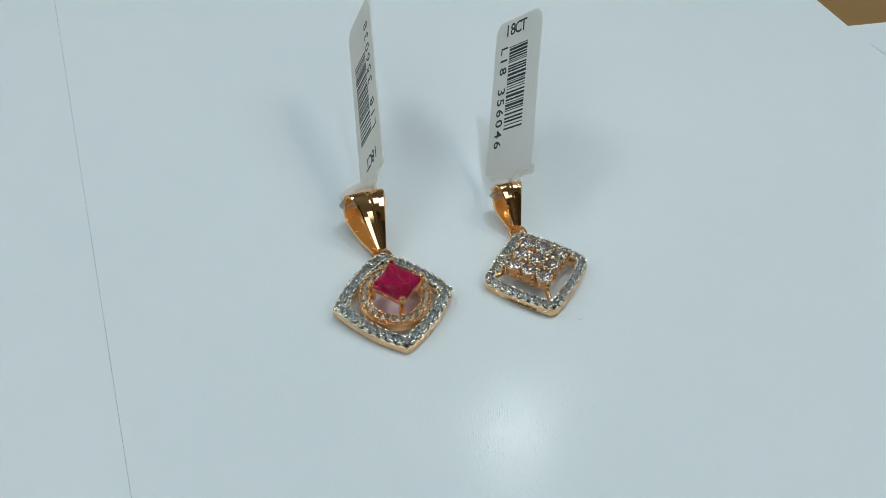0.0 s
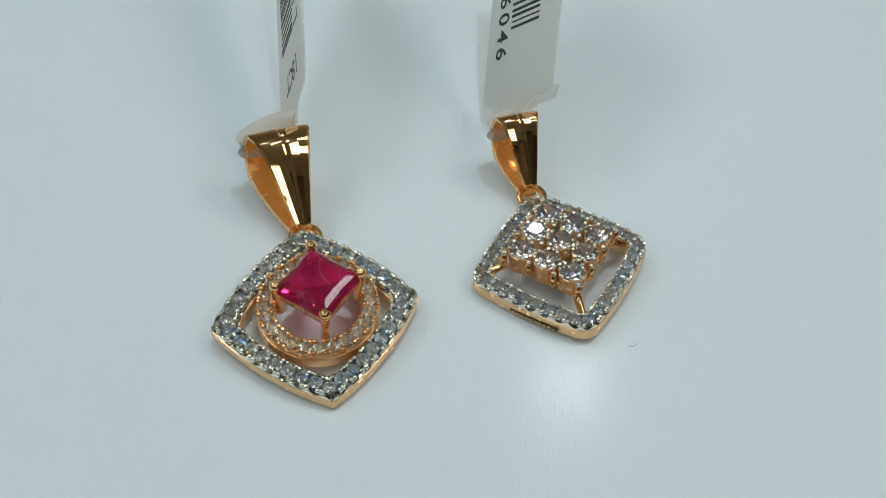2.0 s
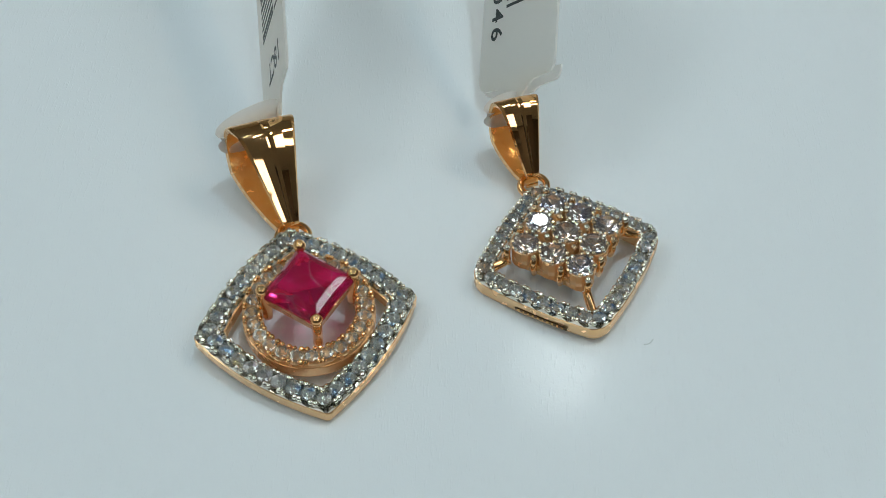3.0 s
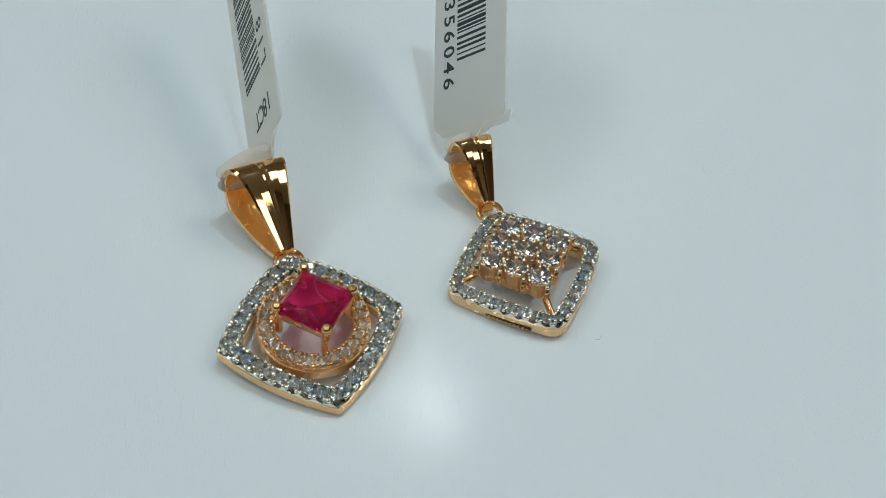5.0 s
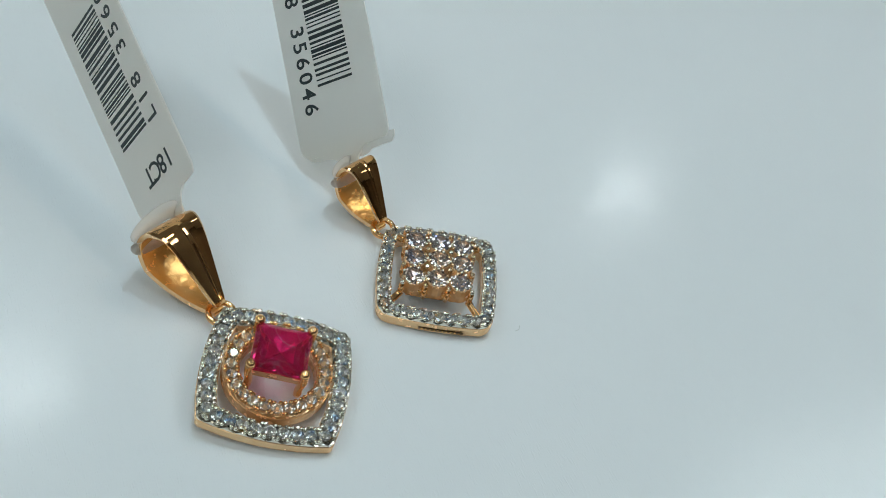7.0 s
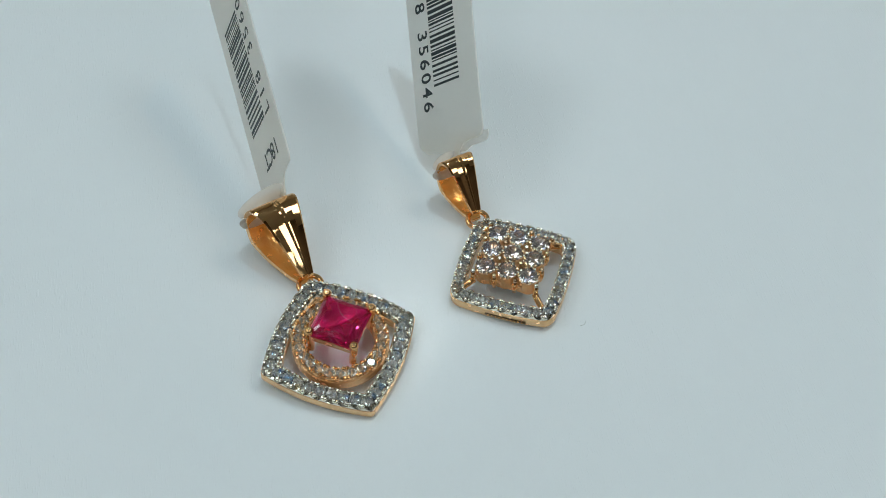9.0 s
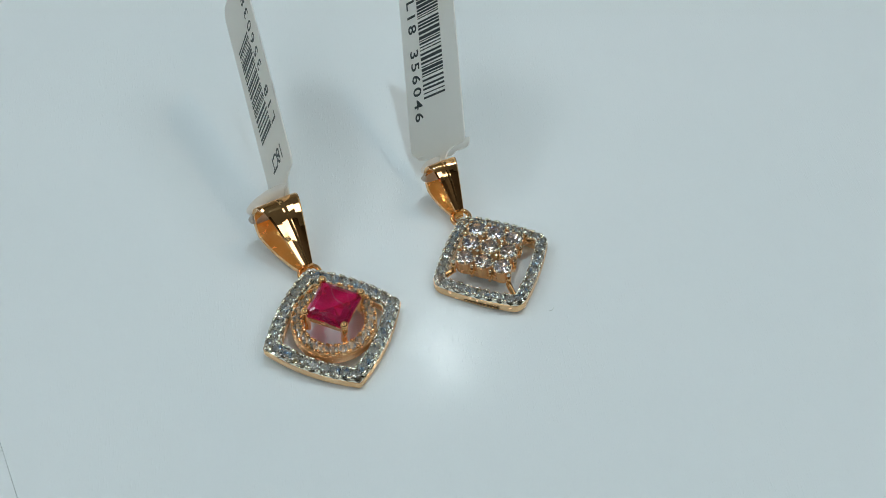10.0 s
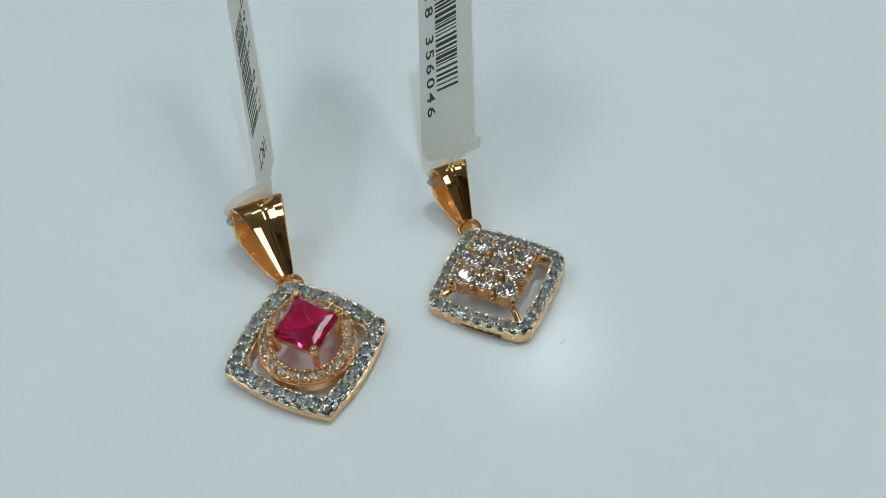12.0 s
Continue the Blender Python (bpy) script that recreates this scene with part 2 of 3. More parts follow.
# ---- gems ----
def brilliant(name, mat):
    """A round brilliant of diameter 1, girdle at z 0."""
    bm = bmesh.new()
    ring = lambda r, z, n, off: [bm.verts.new((r * math.cos(2 * math.pi * (k + off) / n), r * math.sin(2 * math.pi * (k + off) / n), z)) for k in range(n)]
    table, mid, low = ring(0.29, 0.155, 8, 0.0), ring(0.405, 0.09, 8, 0.5), ring(0.5, 0.012, 16, 0.0)
    base, pav, culet = ring(0.5, -0.012, 16, 0.0), ring(0.24, -0.245, 8, 0.5), bm.verts.new((0, 0, -0.43))
    bm.faces.new(table)
    for k in range(8):
        n = (k + 1) % 8
        bm.faces.new((table[k], mid[k], table[n]))
        bm.faces.new((table[k], mid[k - 1], low[2 * k], mid[k]))
        for a, b in ((2 * k, 2 * k + 1), (2 * k + 1, (2 * k + 2) % 16)):
            bm.faces.new((mid[k], low[a], low[b]))
            bm.faces.new((pav[k], base[b], base[a]))
        bm.faces.new((pav[k - 1], pav[k], base[2 * k]))
        bm.faces.new((culet, pav[n], pav[k]))
    for k in range(16):
        n = (k + 1) % 16
        bm.faces.new((low[k], base[k], base[n], low[n]))
    bmesh.ops.recalc_face_normals(bm, faces=bm.faces)
    return mesh_of(name, bm, mat)


def princess(half):
    """A square stone with cut corners, girdle at z 0; half: half its diagonal, corners on the axes."""
    def ring(r, z, cut):
        out = []
        for k in range(4):
            a = math.pi / 2 * k
            for s in (-1, 1):
                x, y = r - cut, s * cut
                out.append((x * math.cos(a) - y * math.sin(a), x * math.sin(a) + y * math.cos(a), z))
            b = a + math.pi / 4
            m = (r / math.sqrt(2)) * 0.955
            out.append((m * math.cos(b), m * math.sin(b), z))
        return out
    bm = skin([ring(half * 0.64, 0.92, 0.20), ring(half * 0.83, 0.62, 0.16), ring(half, 0.05, 0.12), ring(half, -0.05, 0.12),
               ring(half * 0.80, -0.55, 0.2), ring(half * 0.48, -1.15, 0.2), ring(0.12, -1.62, 0.03)])
    bmesh.ops.holes_fill(bm, edges=bm.edges[:], sides=12)
    bmesh.ops.triangulate(bm, faces=[f for f in bm.faces if len(f.verts) == 4])
    bmesh.ops.recalc_face_normals(bm, faces=bm.faces)
    return bm


def bead_mesh(name, mat):
    bm = bmesh.new()
    bmesh.ops.create_icosphere(bm, subdivisions=2, radius=0.5)
    return mesh_of(name, bm, mat, True)


STONE, ROSE_LIT_STONE, HALO_STONE = brilliant("diamond", DIAMOND), brilliant("diamond", ROSE_LIT), brilliant("diamond", GOLD_LIT)
PALE_BEAD, GOLD_BEAD, SOFT_BEAD = bead_mesh("bead", PALE), bead_mesh("bead", GOLD), bead_mesh("bead", PALE_GOLD)
chance = random.Random(7)


# ---- outlines ----
def rounded_outline(half, radius, bulge, n=36, arc=12):
    """Square on its corner with round corners and bowed sides; half is the half diagonal of the sharp square."""
    out, inner = [], half - radius * math.sqrt(2)
    for k in range(4):
        a = math.pi / 2 * k
        c = Vector((inner * math.cos(a), inner * math.sin(a)))
        for j in range(arc):
            q = a - math.pi / 4 + math.pi / 2 * j / arc
            out.append(c + radius * Vector((math.cos(q), math.sin(q))))
        q = a + math.pi / 4
        d = Vector((inner * math.cos(a + math.pi / 2), inner * math.sin(a + math.pi / 2)))
        away = Vector((math.cos(q), math.sin(q)))
        for j in range(n):
            t = j / n
            out.append(c.lerp(d, t) + away * (radius + bulge * 4 * t * (1 - t)))
    return out


def ring_outline(radius, n=120):
    return [Vector((radius * math.cos(2 * math.pi * k / n), radius * math.sin(2 * math.pi * k / n))) for k in range(n)]


def even(points, count, start=0.0):
    """Places and directions at even steps along a closed outline."""
    pts = [Vector(p) for p in points]
    legs = [(pts[(k + 1) % len(pts)] - p).length for k, p in enumerate(pts)]
    total, out = sum(legs), []
    for j in range(count):
        d = (total * ((j + start) / count)) % total
        k = 0
        while d > legs[k]:
            d -= legs[k]
            k += 1
        a, b = pts[k], pts[(k + 1) % len(pts)]
        out.append((a.lerp(b, d / legs[k]), (b - a).normalized()))
    return out


def rim(outer, inner, z0, z1):
    """The plain lower part of a stone-set band."""
    mix = lambda t: [o.lerp(i, t) for o, i in zip(outer, inner)]
    lift = lambda t, z: [(p.x, p.y, z) for p in mix(t)]
    return skin([lift(0.10, z0), lift(0.03, z0 + 0.12), lift(0.0, z0 + 0.35), lift(0.0, z1), lift(1.0, z1), lift(1.0, z0 + 0.2), lift(0.95, z0)], True, True)


def rail(outer, inner, z0, z1, trough, count, cut):
    """The upper part: a groove for stones; cut: depth of the scallops under the stones on its two flanks."""
    n = len(outer)
    mix = lambda t: [o.lerp(i, t) for o, i in zip(outer, inner)]
    wave = [0.5 + 0.5 * math.cos(2 * math.pi * count * k / n) for k in range(n)]
    lift = lambda t, z: [(p.x, p.y, z) for p in mix(t)]
    edge = lambda t, deep: [(p.x, p.y, z1 - deep * max(0.0, -0.1 + 1.1 * (1 - wave[k]))) for k, p in enumerate(mix(t))]
    return skin([lift(0.03, z0), edge(0.03, cut), edge(0.12, cut), lift(0.30, z1 - trough), lift(0.70, z1 - trough),
                 edge(0.88, cut), edge(0.97, cut), lift(0.97, z0)], True, True)


def stud(parent, outline, count, size, z, bead, bead_size, apart, stone=None, start=0.5):
    """A row of stones with pairs of grains between them."""
    for k, (p, way) in enumerate(even(outline, count, start)):
        s = size * chance.uniform(0.95, 1.04)
        m = at_mm(p.x, p.y, z + chance.uniform(-0.04, 0.04), chance.uniform(-7, 7), chance.uniform(-7, 7), chance.uniform(0, 360))
        piece("diamond", stone or STONE, parent, m @ Matrix.Scale(s, 4))
    for k, (p, way) in enumerate(even(outline, count, start + 0.5)):
        side = Vector((way.y, -way.x))
        for s, f in ((-1, -0.2), (-1, 0.2), (1, -0.2), (1, 0.2)):
            q = p + side * s * apart + way * (f + chance.uniform(-0.05, 0.05))
            b = bead_size * chance.uniform(0.85, 1.12)
            piece("bead", bead, parent, at_mm(q.x, q.y, z + 0.06) @ Matrix.Scale(b, 4))


# ---- counter, in millimetres ----
def counter():
    seam, cross = Vector((-62.4, 104.3)), Vector((0.3533, -0.9355))
    left = lambda d, far: tuple(seam + cross * far + Vector((cross.y, -cross.x)) * d)
    far, bend, turned, near = (-16.0, 322.0), (82.7, 154.3), [(119.6, 117.6), (88.9, 144.3)], (312.0, -182.0)
    main = tagged(new("counter_top", mesh_of("counter_top", slab([left(-0.02, 420), (312.0, -400.0), near, *turned, bend, far, left(-0.02, -300)], -4.0, 0.0, 0.04), LAMINATE)),
                  "smooth white laminate counter board, lightly scratched", "counter", kind="structure")
    tagged(new("counter_top", mesh_of("counter_top", slab([left(0.02, 420), left(0.02, -300), left(420, -300), left(420, 420)], -4.0, 0.0, 0.04), LAMINATE)),
           "white laminate counter board beyond a fine joint", "counter", kind="structure")
    tagged(new("counter_ledge", mesh_of("counter_ledge", slab([(345.0, -182.0), (460.0, 100.0), (344, 234), (83.2, 155.4), (84.0, 153.6), (90.3, 144.9), (121.8, 117.8)], -4.0, -1.0, 0.2), LAMINATE)),
           "white laminate ledge beside the counter board", "counter", kind="structure")
    tagged(new("counter_base", mesh_of("counter_base", box(-520, -420, -918, 620, 520, -4.0, 0.0), WOOD)),
           "brown wooden counter under the white boards", "counter", kind="structure")
    return main


# ---- pendants ----
def lifted(tilt):
    """The turn by which a pendant's upper end is raised over its lower tip."""
    return at_mm(0, -9.4, 0) @ pose(0, 0, 0, tilt) @ at_mm(0, 9.4, 0)


def hold(name, x, y, turn, tilt, label, lean=0.0):
    ob = new(name)
    ob.empty_display_size = 0.002
    ob.matrix_basis = at_mm(x, y, 0, 0, 0, turn) @ at_mm(-8.5, 0, 0) @ pose(0, 0, 0, 0, -lean) @ at_mm(8.5, 0, 0) @ lifted(tilt)
    return tagged(ob, label, "pendant", "gold pendants on the counter")


def bail(parent, x, y, turn, long, high, wide, narrow, tilt=0.0, roll=0.0):
    """The teardrop-shaped band over the pendant, opened to both sides: a ridged front over a rounded crest, a plain back."""
    profile = glide([(0, 0, 2.2), (0, 2.0, 4.0), (0, 4.2, 6.0), (0, 5.8, 7.25), (0, 7.2, 7.85), (0, 8.6, 7.5), (0, 9.55, 6.4), (0, 9.9, 5.0),
                     (0, 9.5, 3.6), (0, 8.2, 2.2), (0, 5.6, 1.05), (0, 2.4, 0.55), (0, 0, 0.70)], 5)
    n, crest = len(profile), 20
    middle = Vector((0, 6.5, 4.3))
    cols = (-1.0, -0.90, -0.52, -0.14, -0.06, 0.06, 0.14, 0.52, 0.90, 1.0)
    m = 2 * len(cols)
    rise = (-0.9, 0.0, 0.35, 1.0, 0.86, 0.86, 1.0, 0.45, 0.1, -0.7)
    rings = []
    for k, p in enumerate(profile):
        a, b = profile[max(k - 1, 0)], profile[min(k + 1, n - 1)]
        way = (b - a).normalized()
        out = Vector((0, -way.z, way.y))
        if out.dot(p - middle) < 0:
            out = -out
        half = (narrow + (wide - narrow) * min(1.0, (p.y / 8.2) ** 0.95)) / 2
        front = 1.0 if k < crest else max(0.0, 1.0 - (k - crest) / 6.0)
        ridge = 0.05 + 0.20 * front * min(1.0, half / 1.5)
        outer = [p + Vector((c * half, 0, 0)) + out * ridge * r for c, r in zip(cols, rise)]
        inner = [p + Vector((c * half * 0.96, 0, 0)) - out * 0.55 for c in cols]
        rings.append(outer + inner[::-1])
    bm = skin(rings)
    bm.verts.index_update()
    bmesh.ops.holes_fill(bm, edges=bm.edges[:], sides=m)
    bmesh.ops.scale(bm, vec=(1, long, high), verts=bm.verts)
    # inside and side walls take lighter gold, a painted-in brightness
    for f in bm.faces:
        columns = {v.index % m for v in f.verts}
        f.material_index = 2 if columns in ({0, m - 1}, {m // 2 - 1, m // 2}) else 1 if min(columns) >= m // 2 else 0
    for f in bm.faces:
        f.smooth = True
    for e in bm.edges:
        e.smooth = e.verts[0].index % m != e.verts[1].index % m
    ob = part("bail", bm, POLISHED, parent, "polished rose gold bail, faceted and tapering")
    ob.data.materials.append(GOLD_ROUGH)
    ob.data.materials.append(GOLD_SATIN)
    ob.matrix_basis = lifted(tilt).inverted() @ at_mm(x, y, 0.12, 0, 0, turn) @ pose(0, 0, 0, 0, roll, 0)
    return ob


def loop(parent, x, y, radius, tilt=0.0):
    pts = [(x + radius * math.cos(a), y + radius * 0.9 * math.sin(a), 0.95 + 0.2 * math.sin(a)) for a in (2 * math.pi * k / 28 for k in range(28))]
    ob = part("jump_ring", tube(pts, 0.34, 10, True), GOLD, parent, smooth=True)
    ob.matrix_basis = lifted(tilt).inverted()


def ruby_pendant():
    ob = hold("ruby_pendant", -2.45, 67.2, 18.2, 4.6, "rose gold pendant with square pink ruby in diamond-set frame")
    outer, inner = rounded_outline(9.74, 0.6, 0.74, 43, 5), rounded_outline(7.14, 0.5, 0.58, 43, 5)
    mid = [o.lerp(i, 0.5) for o, i in zip(outer, inner)]
    part("frame", rim(outer, inner, 0.02, 1.3), GOLD_SATIN, ob, "square rose gold frame with bowed sides")
    part("setting", rail(outer, inner, 1.3, 1.8, 0.45, 35, 0.40), SHADED_PLATE, ob, "grooved rhodium setting, darkened for the shade between the beads")
    stud(ob, mid, 35, 1.34, 1.78, PALE_BEAD, 0.52, 0.70)
    # inner ring
    cx, cy = 0.25, 0.2
    halo = part("halo", rim(ring_outline(5.6), ring_outline(3.9), 0.4, 1.85), GOLD_SATIN, ob, "round rose gold ring under the ruby")
    halo.matrix_basis = at_mm(cx, cy, 0)
    part("setting", rail(ring_outline(5.6), ring_outline(3.9), 1.85, 2.5, 0.4, 24, 0.3), GOLD_SATIN, halo)
    stud(halo, ring_outline(4.75), 24, 1.20, 2.48, GOLD_BEAD, 0.48, 0.62, HALO_STONE)
    # basket and stone
    ruby = part("ruby", princess(4.15), RUBY, ob, "square princess-cut pink-red ruby with pale inner cracks")
    ruby.matrix_basis = at_mm(cx + 0.2, cy + 0.5, 4.75)
    for k in range(4):
        a = math.pi / 2 * k
        x, y = cx + 0.2 + 3.88 * math.cos(a), cy + 0.5 + 3.88 * math.sin(a)
        ix, iy = cx + 0.2 + 3.6 * math.cos(a), cy + 0.5 + 3.6 * math.sin(a)
        part("prong", tube(glide([(ix, iy, 1.6), (ix, iy, 2.8), (x, y, 4.2), (x, y, 5.3)], 4), 0.43, 10), GOLD, ob, smooth=True)
        piece("prong_tip", GOLD_BEAD, ob, at_mm(x - 0.08 * math.cos(a), y - 0.08 * math.sin(a), 5.42) @ Matrix.Scale(1.12, 4))
    def square(half, z):
        return [(cx + 0.2 + half * math.cos(math.pi / 2 * k) * 1.0, cy + 0.5 + half * math.sin(math.pi / 2 * k), z) for k in range(4)]
    part("gallery", skin([square(3.75, 3.5), square(4.05, 4.66), square(3.7, 4.66), square(3.4, 3.5)], True, True), GOLD_SATIN, ob, "rose gold gallery under the stone")
    loop(ob, 0.5, 10.05, 1.4, 4.2)
    bail(ob, 0.30, 10.2, 10.7, 1.0, 1.0, 6.1, 1.4, 4.6, 6.0)
    return ob


def cluster_pendant():
    ob = hold("cluster_pendant", 19.55, 75.95, 19.5, 0.0, "rose gold pendant with nine-diamond cluster in rounded square frame", 2.2)
    outer, inner = rounded_outline(9.22, 1.75, 0.28), rounded_outline(7.0, 0.9, 0.22)
    mid = [o.lerp(i, 0.5) for o, i in zip(outer, inner)]
    part("frame", rim(outer, inner, 0.02, 1.4), GOLD_SATIN, ob, "rounded square rose gold frame")
    part("setting", rail(outer, inner, 1.4, 1.9, 0.45, 34, 0.44), SHADED_PLATE, ob, "grooved rhodium setting, darkened for the shade between the beads")
    stud(ob, mid, 34, 1.28, 1.88, PALE_BEAD, 0.46, 0.60)
    # dark engraved strip on the outer flank, its marks too small to read
    q = math.radians(-135)
    c = Vector((math.cos(q), math.sin(q))) * (9.22 / math.sqrt(2) + 0.29)
    m = at_mm(c.x + 0.6, c.y - 0.6, 0.62, 0, 0, -45)
    strip_ = part("hallmark", box(-2.5, -0.06, -0.19, 2.5, 0.06, 0.19, 0.05), DARK, ob, "dark engraved hallmark strip")
    strip_.matrix_basis = m
    for k in range(10):
        x, w, h = -2.1 + 0.46 * k, chance.uniform(0.05, 0.13), chance.uniform(0.07, 0.14)
        part("mark", box(x - w, -0.08, -h, x + w, -0.05, h), GOLD_ROUGH, strip_)
    # cluster of nine
    step, cx, cy = 2.62, 0.0, 0.40
    turn = lambda i, j: (cx + (i - j) * step / math.sqrt(2), cy + (i + j) * step / math.sqrt(2))
    for i in (-1, 0, 1):
        for j in (-1, 0, 1):
            x, y = turn(i, j)
            z = 3.9 + (0.3 if i == 0 and j == 0 else 0.14 if i * j == 0 else 0.0)
            cup = part("collet", skin([ring3(x, y, 1.16, 1.75), ring3(x, y, 1.26, 1.9), ring3(x, y, 1.19, 2.35), ring3(x, y, 1.29, 2.9), ring3(x, y, 1.30, z - 0.12), ring3(x, y, 1.18, z - 0.06), ring3(x, y, 0.68, 2.7)]), GOLD_SATIN, ob, smooth=False)
            piece("diamond", ROSE_LIT_STONE, ob, at_mm(x, y, z, 4 * j, -4 * i, 13 * i + 29 * j) @ Matrix.Scale(2.48, 4))
            for q in range(8):
                a = math.pi / 4 * (q + 0.5)
                piece("bead", SOFT_BEAD if q % 2 else PALE_BEAD, ob, at_mm(x + 1.17 * math.cos(a), y + 1.17 * math.sin(a), z + 0.08) @ Matrix.Scale(0.46, 4))
    for i in (-1, 0, 1):
        for j in (-0.5, 0.5):
            for x, y in (turn(i, j), turn(j, i)):
                piece("bead", PALE_BEAD, ob, at_mm(x, y, 4.06) @ Matrix.Scale(0.46, 4))
    for i in range(4):
        for j in range(4):
            x, y = turn(i - 1.5, j - 1.5)
            x, y = cx + (x - cx) * 0.98, cy + (y - cy) * 0.98
            inside = 0 < i < 3 and 0 < j < 3
            piece("bead", SOFT_BEAD if (i + j) % 3 else PALE_BEAD, ob, at_mm(x, y, 4.15 if inside else 3.95) @ Matrix.Scale(0.62, 4))
            if not inside:
                part("claw", tube([(cx + (x - cx) * 0.97, cy + (y - cy) * 0.97, 1.8), (x, y, 2.6), (x, y, 3.95)], [0.28, 0.32, 0.30], 8), GOLD, ob, smooth=True)
    flat = lambda r, z: [(cx + r * math.cos(math.pi / 2 * k), cy + r * math.sin(math.pi / 2 * k), z) for k in range(4)]
    # added gallery stands for the warm shade and gold reflection below
    part("gallery", skin([flat(4.3, 0.9), flat(5.0, 2.35), flat(4.8, 2.45), flat(4.1, 1.0)], True, True), GOLD_ROUGH, ob, "rose gold gallery added for the warm tone under the cluster")
    # unseen pale plate, added to send light back up through the stones
    part("reflector_plate", slab([(x, y) for x, y, z in flat(4.9, 0)], 2.46, 2.62), PALE, ob)
    for i, j in ((-1.45, -1.45), (1.45, -1.45), (-1.45, 1.45), (1.45, 1.45)):
        x, y = turn(i, j)
        d = Vector((x - cx, y - cy)).normalized()
        part("strut", tube(glide([(x, y, 2.3), (x + d.x * 0.5, y + d.y * 0.5, 1.95), (x + d.x * 2.1, y + d.y * 2.1, 1.35)], 4), 0.40, 8), GOLD, ob, smooth=True)
    loop(ob, 0.0, 9.3, 1.25)
    bail(ob, -0.15, 9.4, 3.5, 0.68, 0.90, 4.3, 1.2, 0.0, 4.0)
    return ob


def ring3(x, y, r, z, n=14):
    return [(x + r * math.cos(2 * math.pi * k / n), y + r * math.sin(2 * math.pi * k / n), z) for k in range(n)]


# ---- price tags ----
def lettering(words, height, pitch):
    """The words as one flat mesh from the built-in font, letters at an even pitch, in millimetres, centred on its origin."""
    whole = bmesh.new()
    for k, letter in enumerate(words):
        if letter == " ":
            continue
        curve = bpy.data.curves.new("text", "FONT")
        curve.body, curve.size, curve.resolution_u = letter, height / 0.70, 3
        curve.align_x, curve.align_y, curve.offset = "CENTER", "CENTER", 0.02 * height
        ob = new("text", curve)
        me = bpy.data.meshes.new_from_object(ob.evaluated_get(bpy.context.evaluated_depsgraph_get()))
        bpy.data.objects.remove(ob)
        me.transform(Matrix.Translation(((k - (len(words) - 1) / 2) * pitch, 0, 0)))
        whole.from_mesh(me)
        bpy.data.meshes.remove(me)
    return whole


def tag_outline(w, length):
    """Round-cornered strip whose lower end narrows into a neck."""
    pts = []
    def corner(x, y, r, a0, a1, n=6):
        for k in range(n + 1):
            a = math.radians(a0 + (a1 - a0) * k / n)
            pts.append((x + r * math.cos(a), y + r * math.sin(a)))
    corner(w - 1.6, 1.6, 1.6, -50, 0)
    corner(w - 2.0, length - 2.0, 2.0, 0, 90)
    corner(2.0, length - 2.0, 2.0, 90, 180)
    corner(1.5, 1.9, 1.5, 180, 270)
    pts += [(2.6, 0.35), (3.8, 0.2), (4.8, -0.25), (5.3, -1.0), (5.4, -2.0), (8.0, -2.0), (8.2, -1.0), (8.9, -0.2), (9.8, 0.2)]
    return pts


def price_tag(origin, along, across, width, length, bars, number, start, pitch, heading, flipped, flap, label):
    """A white strip tag; along runs from the neck to the far end, across over its width. flipped: printed upside down."""
    u = Vector(along).normalized()
    v = Vector(across)
    v = (v - u * v.dot(u)).normalized()
    w = v.cross(u)
    ob = new("price_tag")
    ob.empty_display_size = 0.002
    m = Matrix((v, u, w)).transposed().to_4x4()
    m.translation = Vector(origin) * MM
    ob.matrix_basis = m
    tagged(ob, label, "price tag", "tags tied to the pendants")
    part("strip", slab(tag_outline(width, length), -0.12, 0.12), TAG, ob)
    if flap:
        low = [(x, min(max(y, -0.3), 2.6)) for x, y in tag_outline(width, length) if y < 3.5]
        back = part("backing", slab(low, -0.10, 0.10), TAG, ob, "curled flap of the folded tag")
        back.matrix_basis = at_mm(0.3, -0.45, -0.35, 0, 0.8, -1.0)
    turn = 180 if flipped else 0
    p = part("heading", lettering("18CT", 2.1, 1.55), INK, ob, "printed heading 18CT")
    p.matrix_basis = at_mm(*heading, 0.15, 0, 0, turn)
    p = part("number", lettering(number, 2.0, pitch), INK, ob, "printed number " + number)
    mid = (len(number) - 1) * pitch / 2
    p.matrix_basis = at_mm(start[0], start[1] + (mid if flipped else -mid), 0.15, 0, 0, turn - 90)
    x0, x1, y0, y1 = bars
    y, dice = y0, random.Random(number)
    while y < y1:
        thick = dice.choice((0.16, 0.16, 0.30, 0.30, 0.46))
        part("barcode_bar", box(x0, y, 0.125, x1, min(y + thick, y1 + 0.1), 0.15), INK, ob)
        y += thick + dice.choice((0.16, 0.16, 0.28, 0.40))
    return ob


def tie(points, ways, width, label):
    """The tag's thin tail, threaded through the bail."""
    pts = glide(points, 6)
    dirs = glide(ways, 6)
    ob = new("tag_tail", mesh_of("tag_tail", strip(pts, dirs, width, 0.14), TAIL, True))
    return tagged(ob, label, "tag tail", "tails of the price tags")


# ---- room: unseen, added to shape the light and the reflections ----
def lamp_material(strength, colour):
    m = bpy.data.materials.new("lamp_lens")
    m.use_nodes = True
    e = shader(m)
    e.inputs["Base Color"].default_value = (0, 0, 0, 1)
    e.inputs["Emission Color"].default_value = (*colour, 1)
    e.inputs["Emission Strength"].default_value = strength
    return m


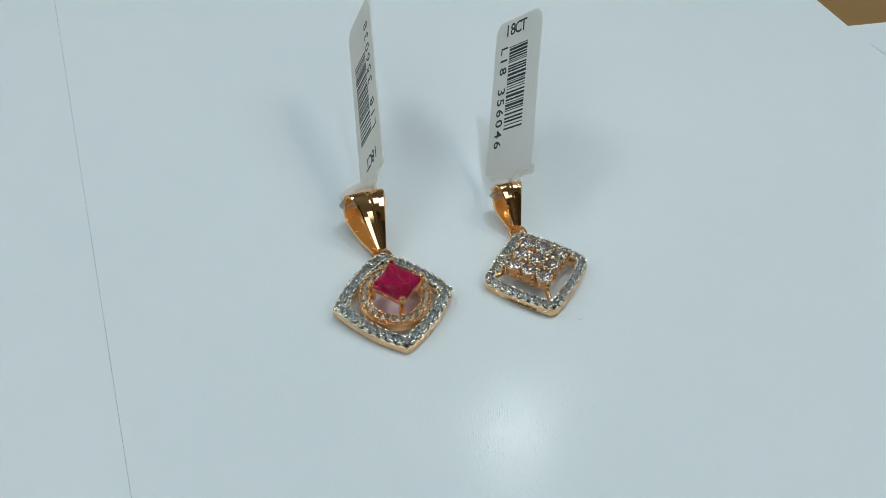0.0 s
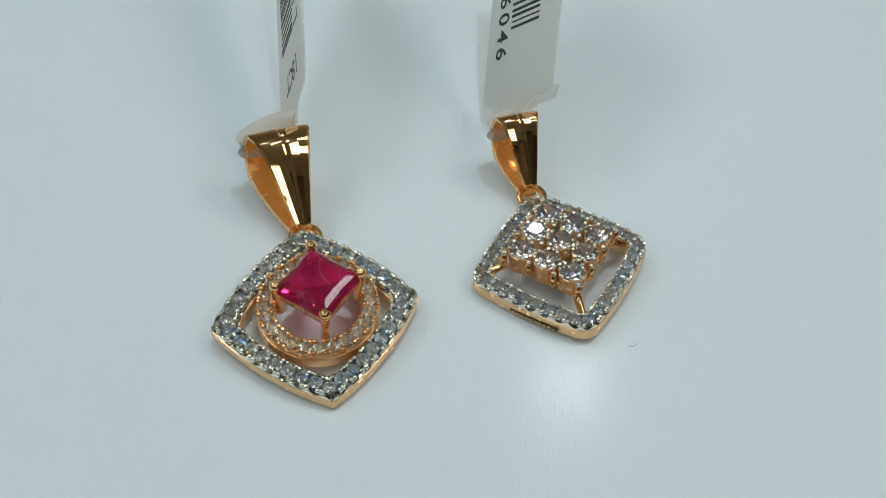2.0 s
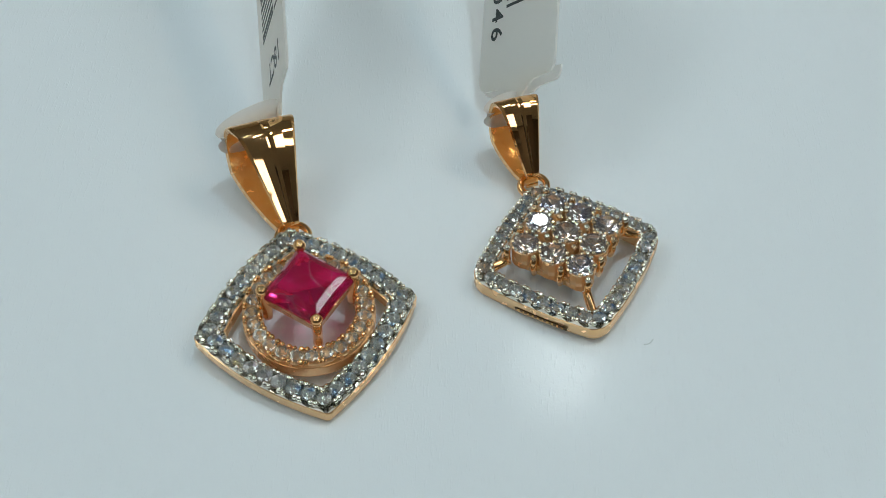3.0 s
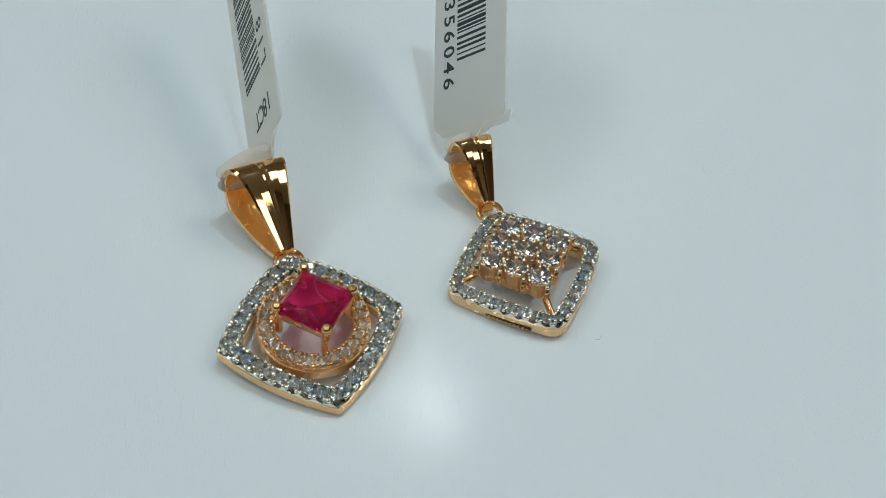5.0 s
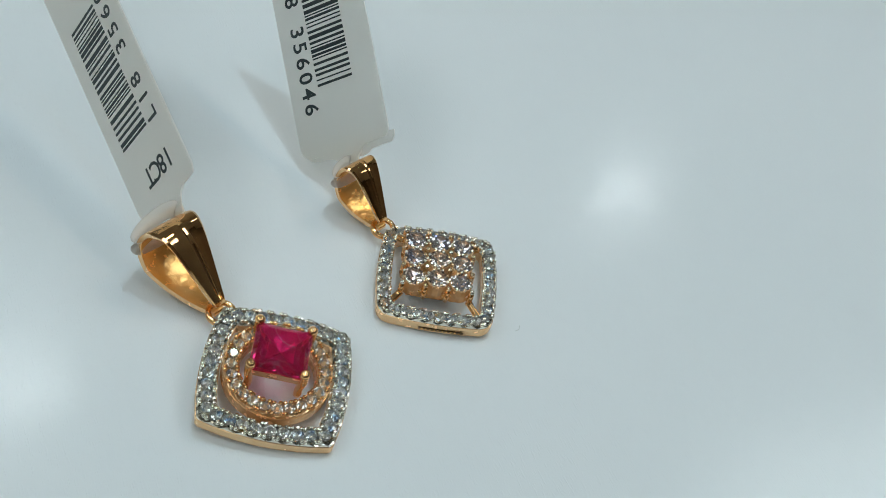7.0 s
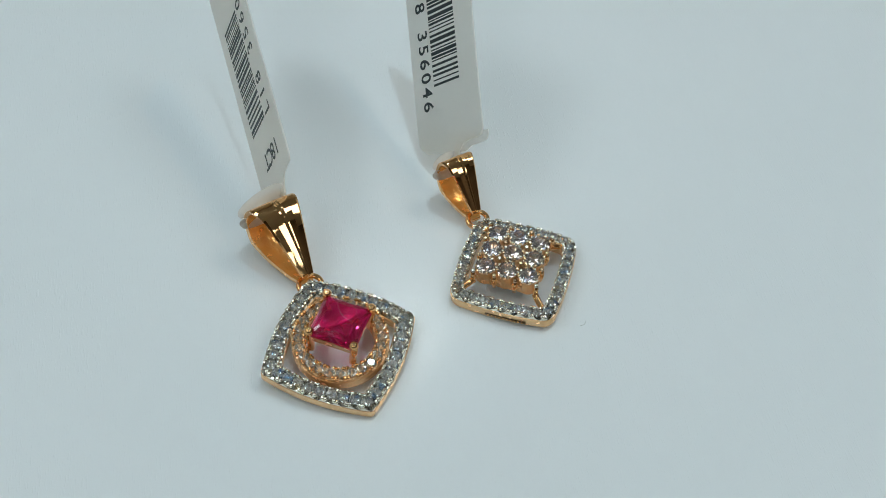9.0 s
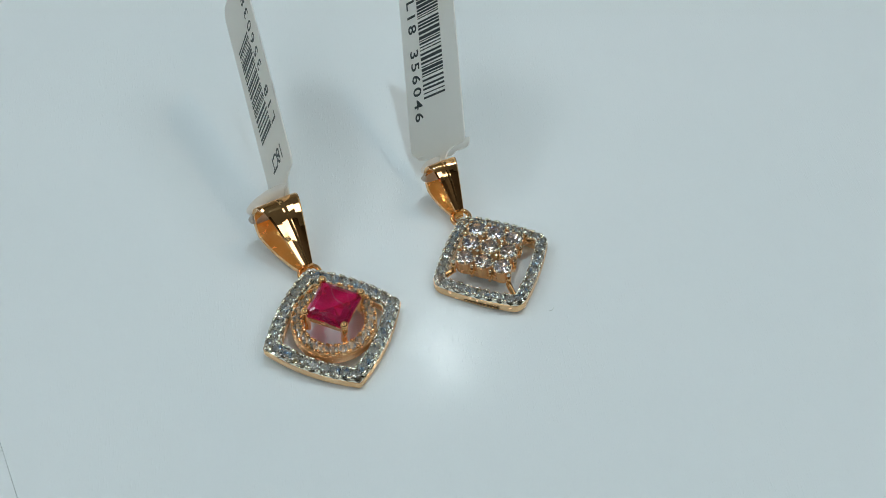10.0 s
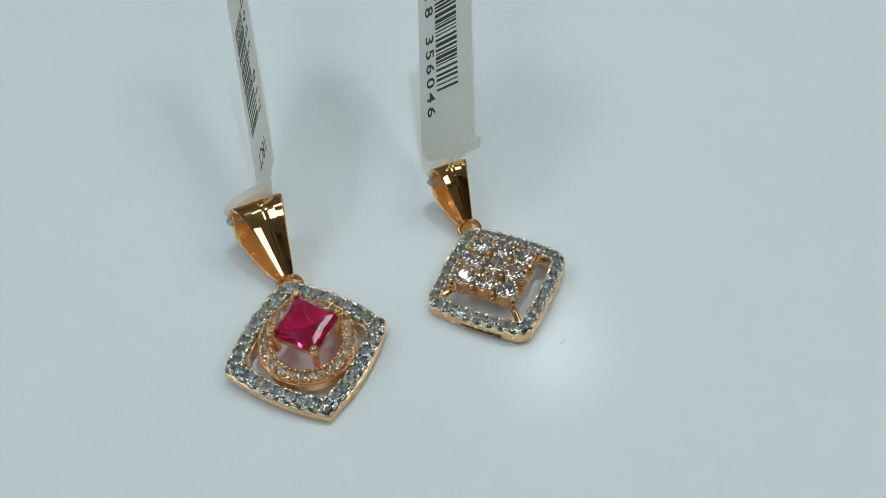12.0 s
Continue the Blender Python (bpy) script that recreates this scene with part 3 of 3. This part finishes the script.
def downlight(x, y, strength, colour, radius):
    ob = new("downlight")
    ob.matrix_basis = pose(x, y, CEILING)
    tagged(ob, "round recessed ceiling downlight, lit", "ceiling light", "ceiling downlights")
    ring = skin([ring3(0, 0, radius + 0.02, 0.0, 24), ring3(0, 0, radius + 0.02, -0.012, 24), ring3(0, 0, radius + 0.003, -0.012, 24), ring3(0, 0, radius, -0.004, 24)])
    part("trim_ring", ring, STEEL, ob, scale=1.0)
    bm = bmesh.new()
    bmesh.ops.create_circle(bm, cap_ends=True, segments=24, radius=radius)
    bmesh.ops.translate(bm, vec=(0, 0, -0.004), verts=bm.verts)
    bmesh.ops.reverse_faces(bm, faces=bm.faces)
    part("lens", bm, lamp_material(strength, colour), ob, scale=1.0)
    return ob


# an added fill light, not a known fitting
def panel(x, y, strength, colour):
    ob = new("fill_panel")
    ob.matrix_basis = pose(x, y, CEILING)
    tagged(ob, "oblong white fill panel, added on the unseen ceiling, lit", "ceiling light", "ceiling light panels")
    f = [[(s * a, t * (a + 0.25), z) for s, t in ((-1, -1), (1, -1), (1, 1), (-1, 1))] for a, z in ((0.32, 0.0), (0.32, -0.012), (0.30, -0.012), (0.30, -0.004))]
    part("frame", skin(f), STEEL, ob, scale=1.0)
    bm = bmesh.new()
    bm.faces.new([bm.verts.new((s * 0.3, t * 0.55, -0.004)) for s, t in ((-1, -1), (-1, 1), (1, 1), (1, -1))])
    part("diffuser", bm, lamp_material(strength, colour), ob, scale=1.0)
    return ob


def room():
    x0, x1, y0, y1 = -2.6, 2.9, -2.4, 3.2
    def block(name, mat, label, *c):
        tagged(new(name, mesh_of(name, box(*c), mat, scale=1.0)), label, name.split("_")[0], kind="structure")
    block("floor", TILE, "pale tiled shop floor", x0, y0, FLOOR - 0.1, x1, y1, FLOOR)
    block("ceiling", PLASTER, "unseen grey ceiling, toned to bounce light onto the counter", x0, y0, CEILING, x1, y1, CEILING + 0.1)
    block("wall_north", PALE_WALL, "unseen pale wall, added for bright reflections in the gold", x0 - 0.1, y1, FLOOR, x1 + 0.1, y1 + 0.1, CEILING)
    block("wall_south", WALL, "unseen brown wall, added for dark reflections in the gold", x0 - 0.1, y0 - 0.1, FLOOR, x1 + 0.1, y0, CEILING)
    block("wall_east", WALL, "unseen brown wall, added for dark reflections in the gold", x1, y0, FLOOR, x1 + 0.1, y1, CEILING)
    block("wall_west", PALE_WALL, "unseen pale wall, added for bright reflections in the gold", x0 - 0.1, y0, FLOOR, x0, y1, CEILING)


room()
for lamp in DOWNLIGHTS:
    downlight(*lamp)
for lamp in FILL_PANELS:
    panel(*lamp)
counter()
ruby_pendant()
cluster_pendant()
price_tag((-9.74, 90.15, 1.04), (-0.1752, 0.9183, 0.3551), (0.2896, -0.2967, 0.91), 12.9, 32.3, (2.34, 8.52, 8.33, 23.91),
          "L18 356038", (10.2, 8.7), 2.1, (7.35, 3.9), True, False, "white plastic price tag with barcode tied to the ruby pendant")
price_tag((10.70, 96.36, 1.22), (0.0062, 0.8281, 0.5605), (0.5214, -0.481, 0.7049), 13.2, 28.2, (4.4, 9.65, 8.33, 23.35),
          "L18 356046", (2.75, 22.9), 1.87, (5.75, 26.2), False, True, "white plastic price tag with barcode tied to the cluster pendant")
tie([(-7.4, 87.0, 7.0), (-7.9, 87.2, 7.0), (-9.4, 86.9, 6.6), (-11.2, 85.8, 6.2), (-12.35, 84.7, 5.7), (-12.1, 84.2, 5.2), (-11.2, 84.5, 5.1), (-9.5, 85.2, 5.1), (-7.6, 86.2, 5.2)],
    [(0.33, -0.2, 0.92)] + [(-0.2, 0.35, 0.9)] * 8, 1.9, "thin clear plastic tail of a tag, threaded through the bail")
tie([(14.2, 91.9, 5.1), (14.0, 91.9, 5.4), (13.2, 91.5, 5.5), (12.3, 90.9, 5.3), (11.8, 90.2, 5.0), (12.1, 89.9, 4.7), (12.8, 90.1, 4.6), (13.9, 90.5, 4.6), (15.2, 91.0, 4.7)],
    [(0.47, -0.3, 0.83)] + [(-0.2, 0.35, 0.9)] * 8, 1.7, "thin clear plastic tail of a tag, threaded through the bail")
# a tiny chip of dust on the board
dust = tagged(new("dust_speck", mesh_of("dust_speck", tube(glide([(26.2, 67.9, 0.06), (26.7, 68.0, 0.1), (27.0, 68.5, 0.06)], 3), 0.035, 6), LINT)), "tiny grey lint fibre on the white counter", "lint")
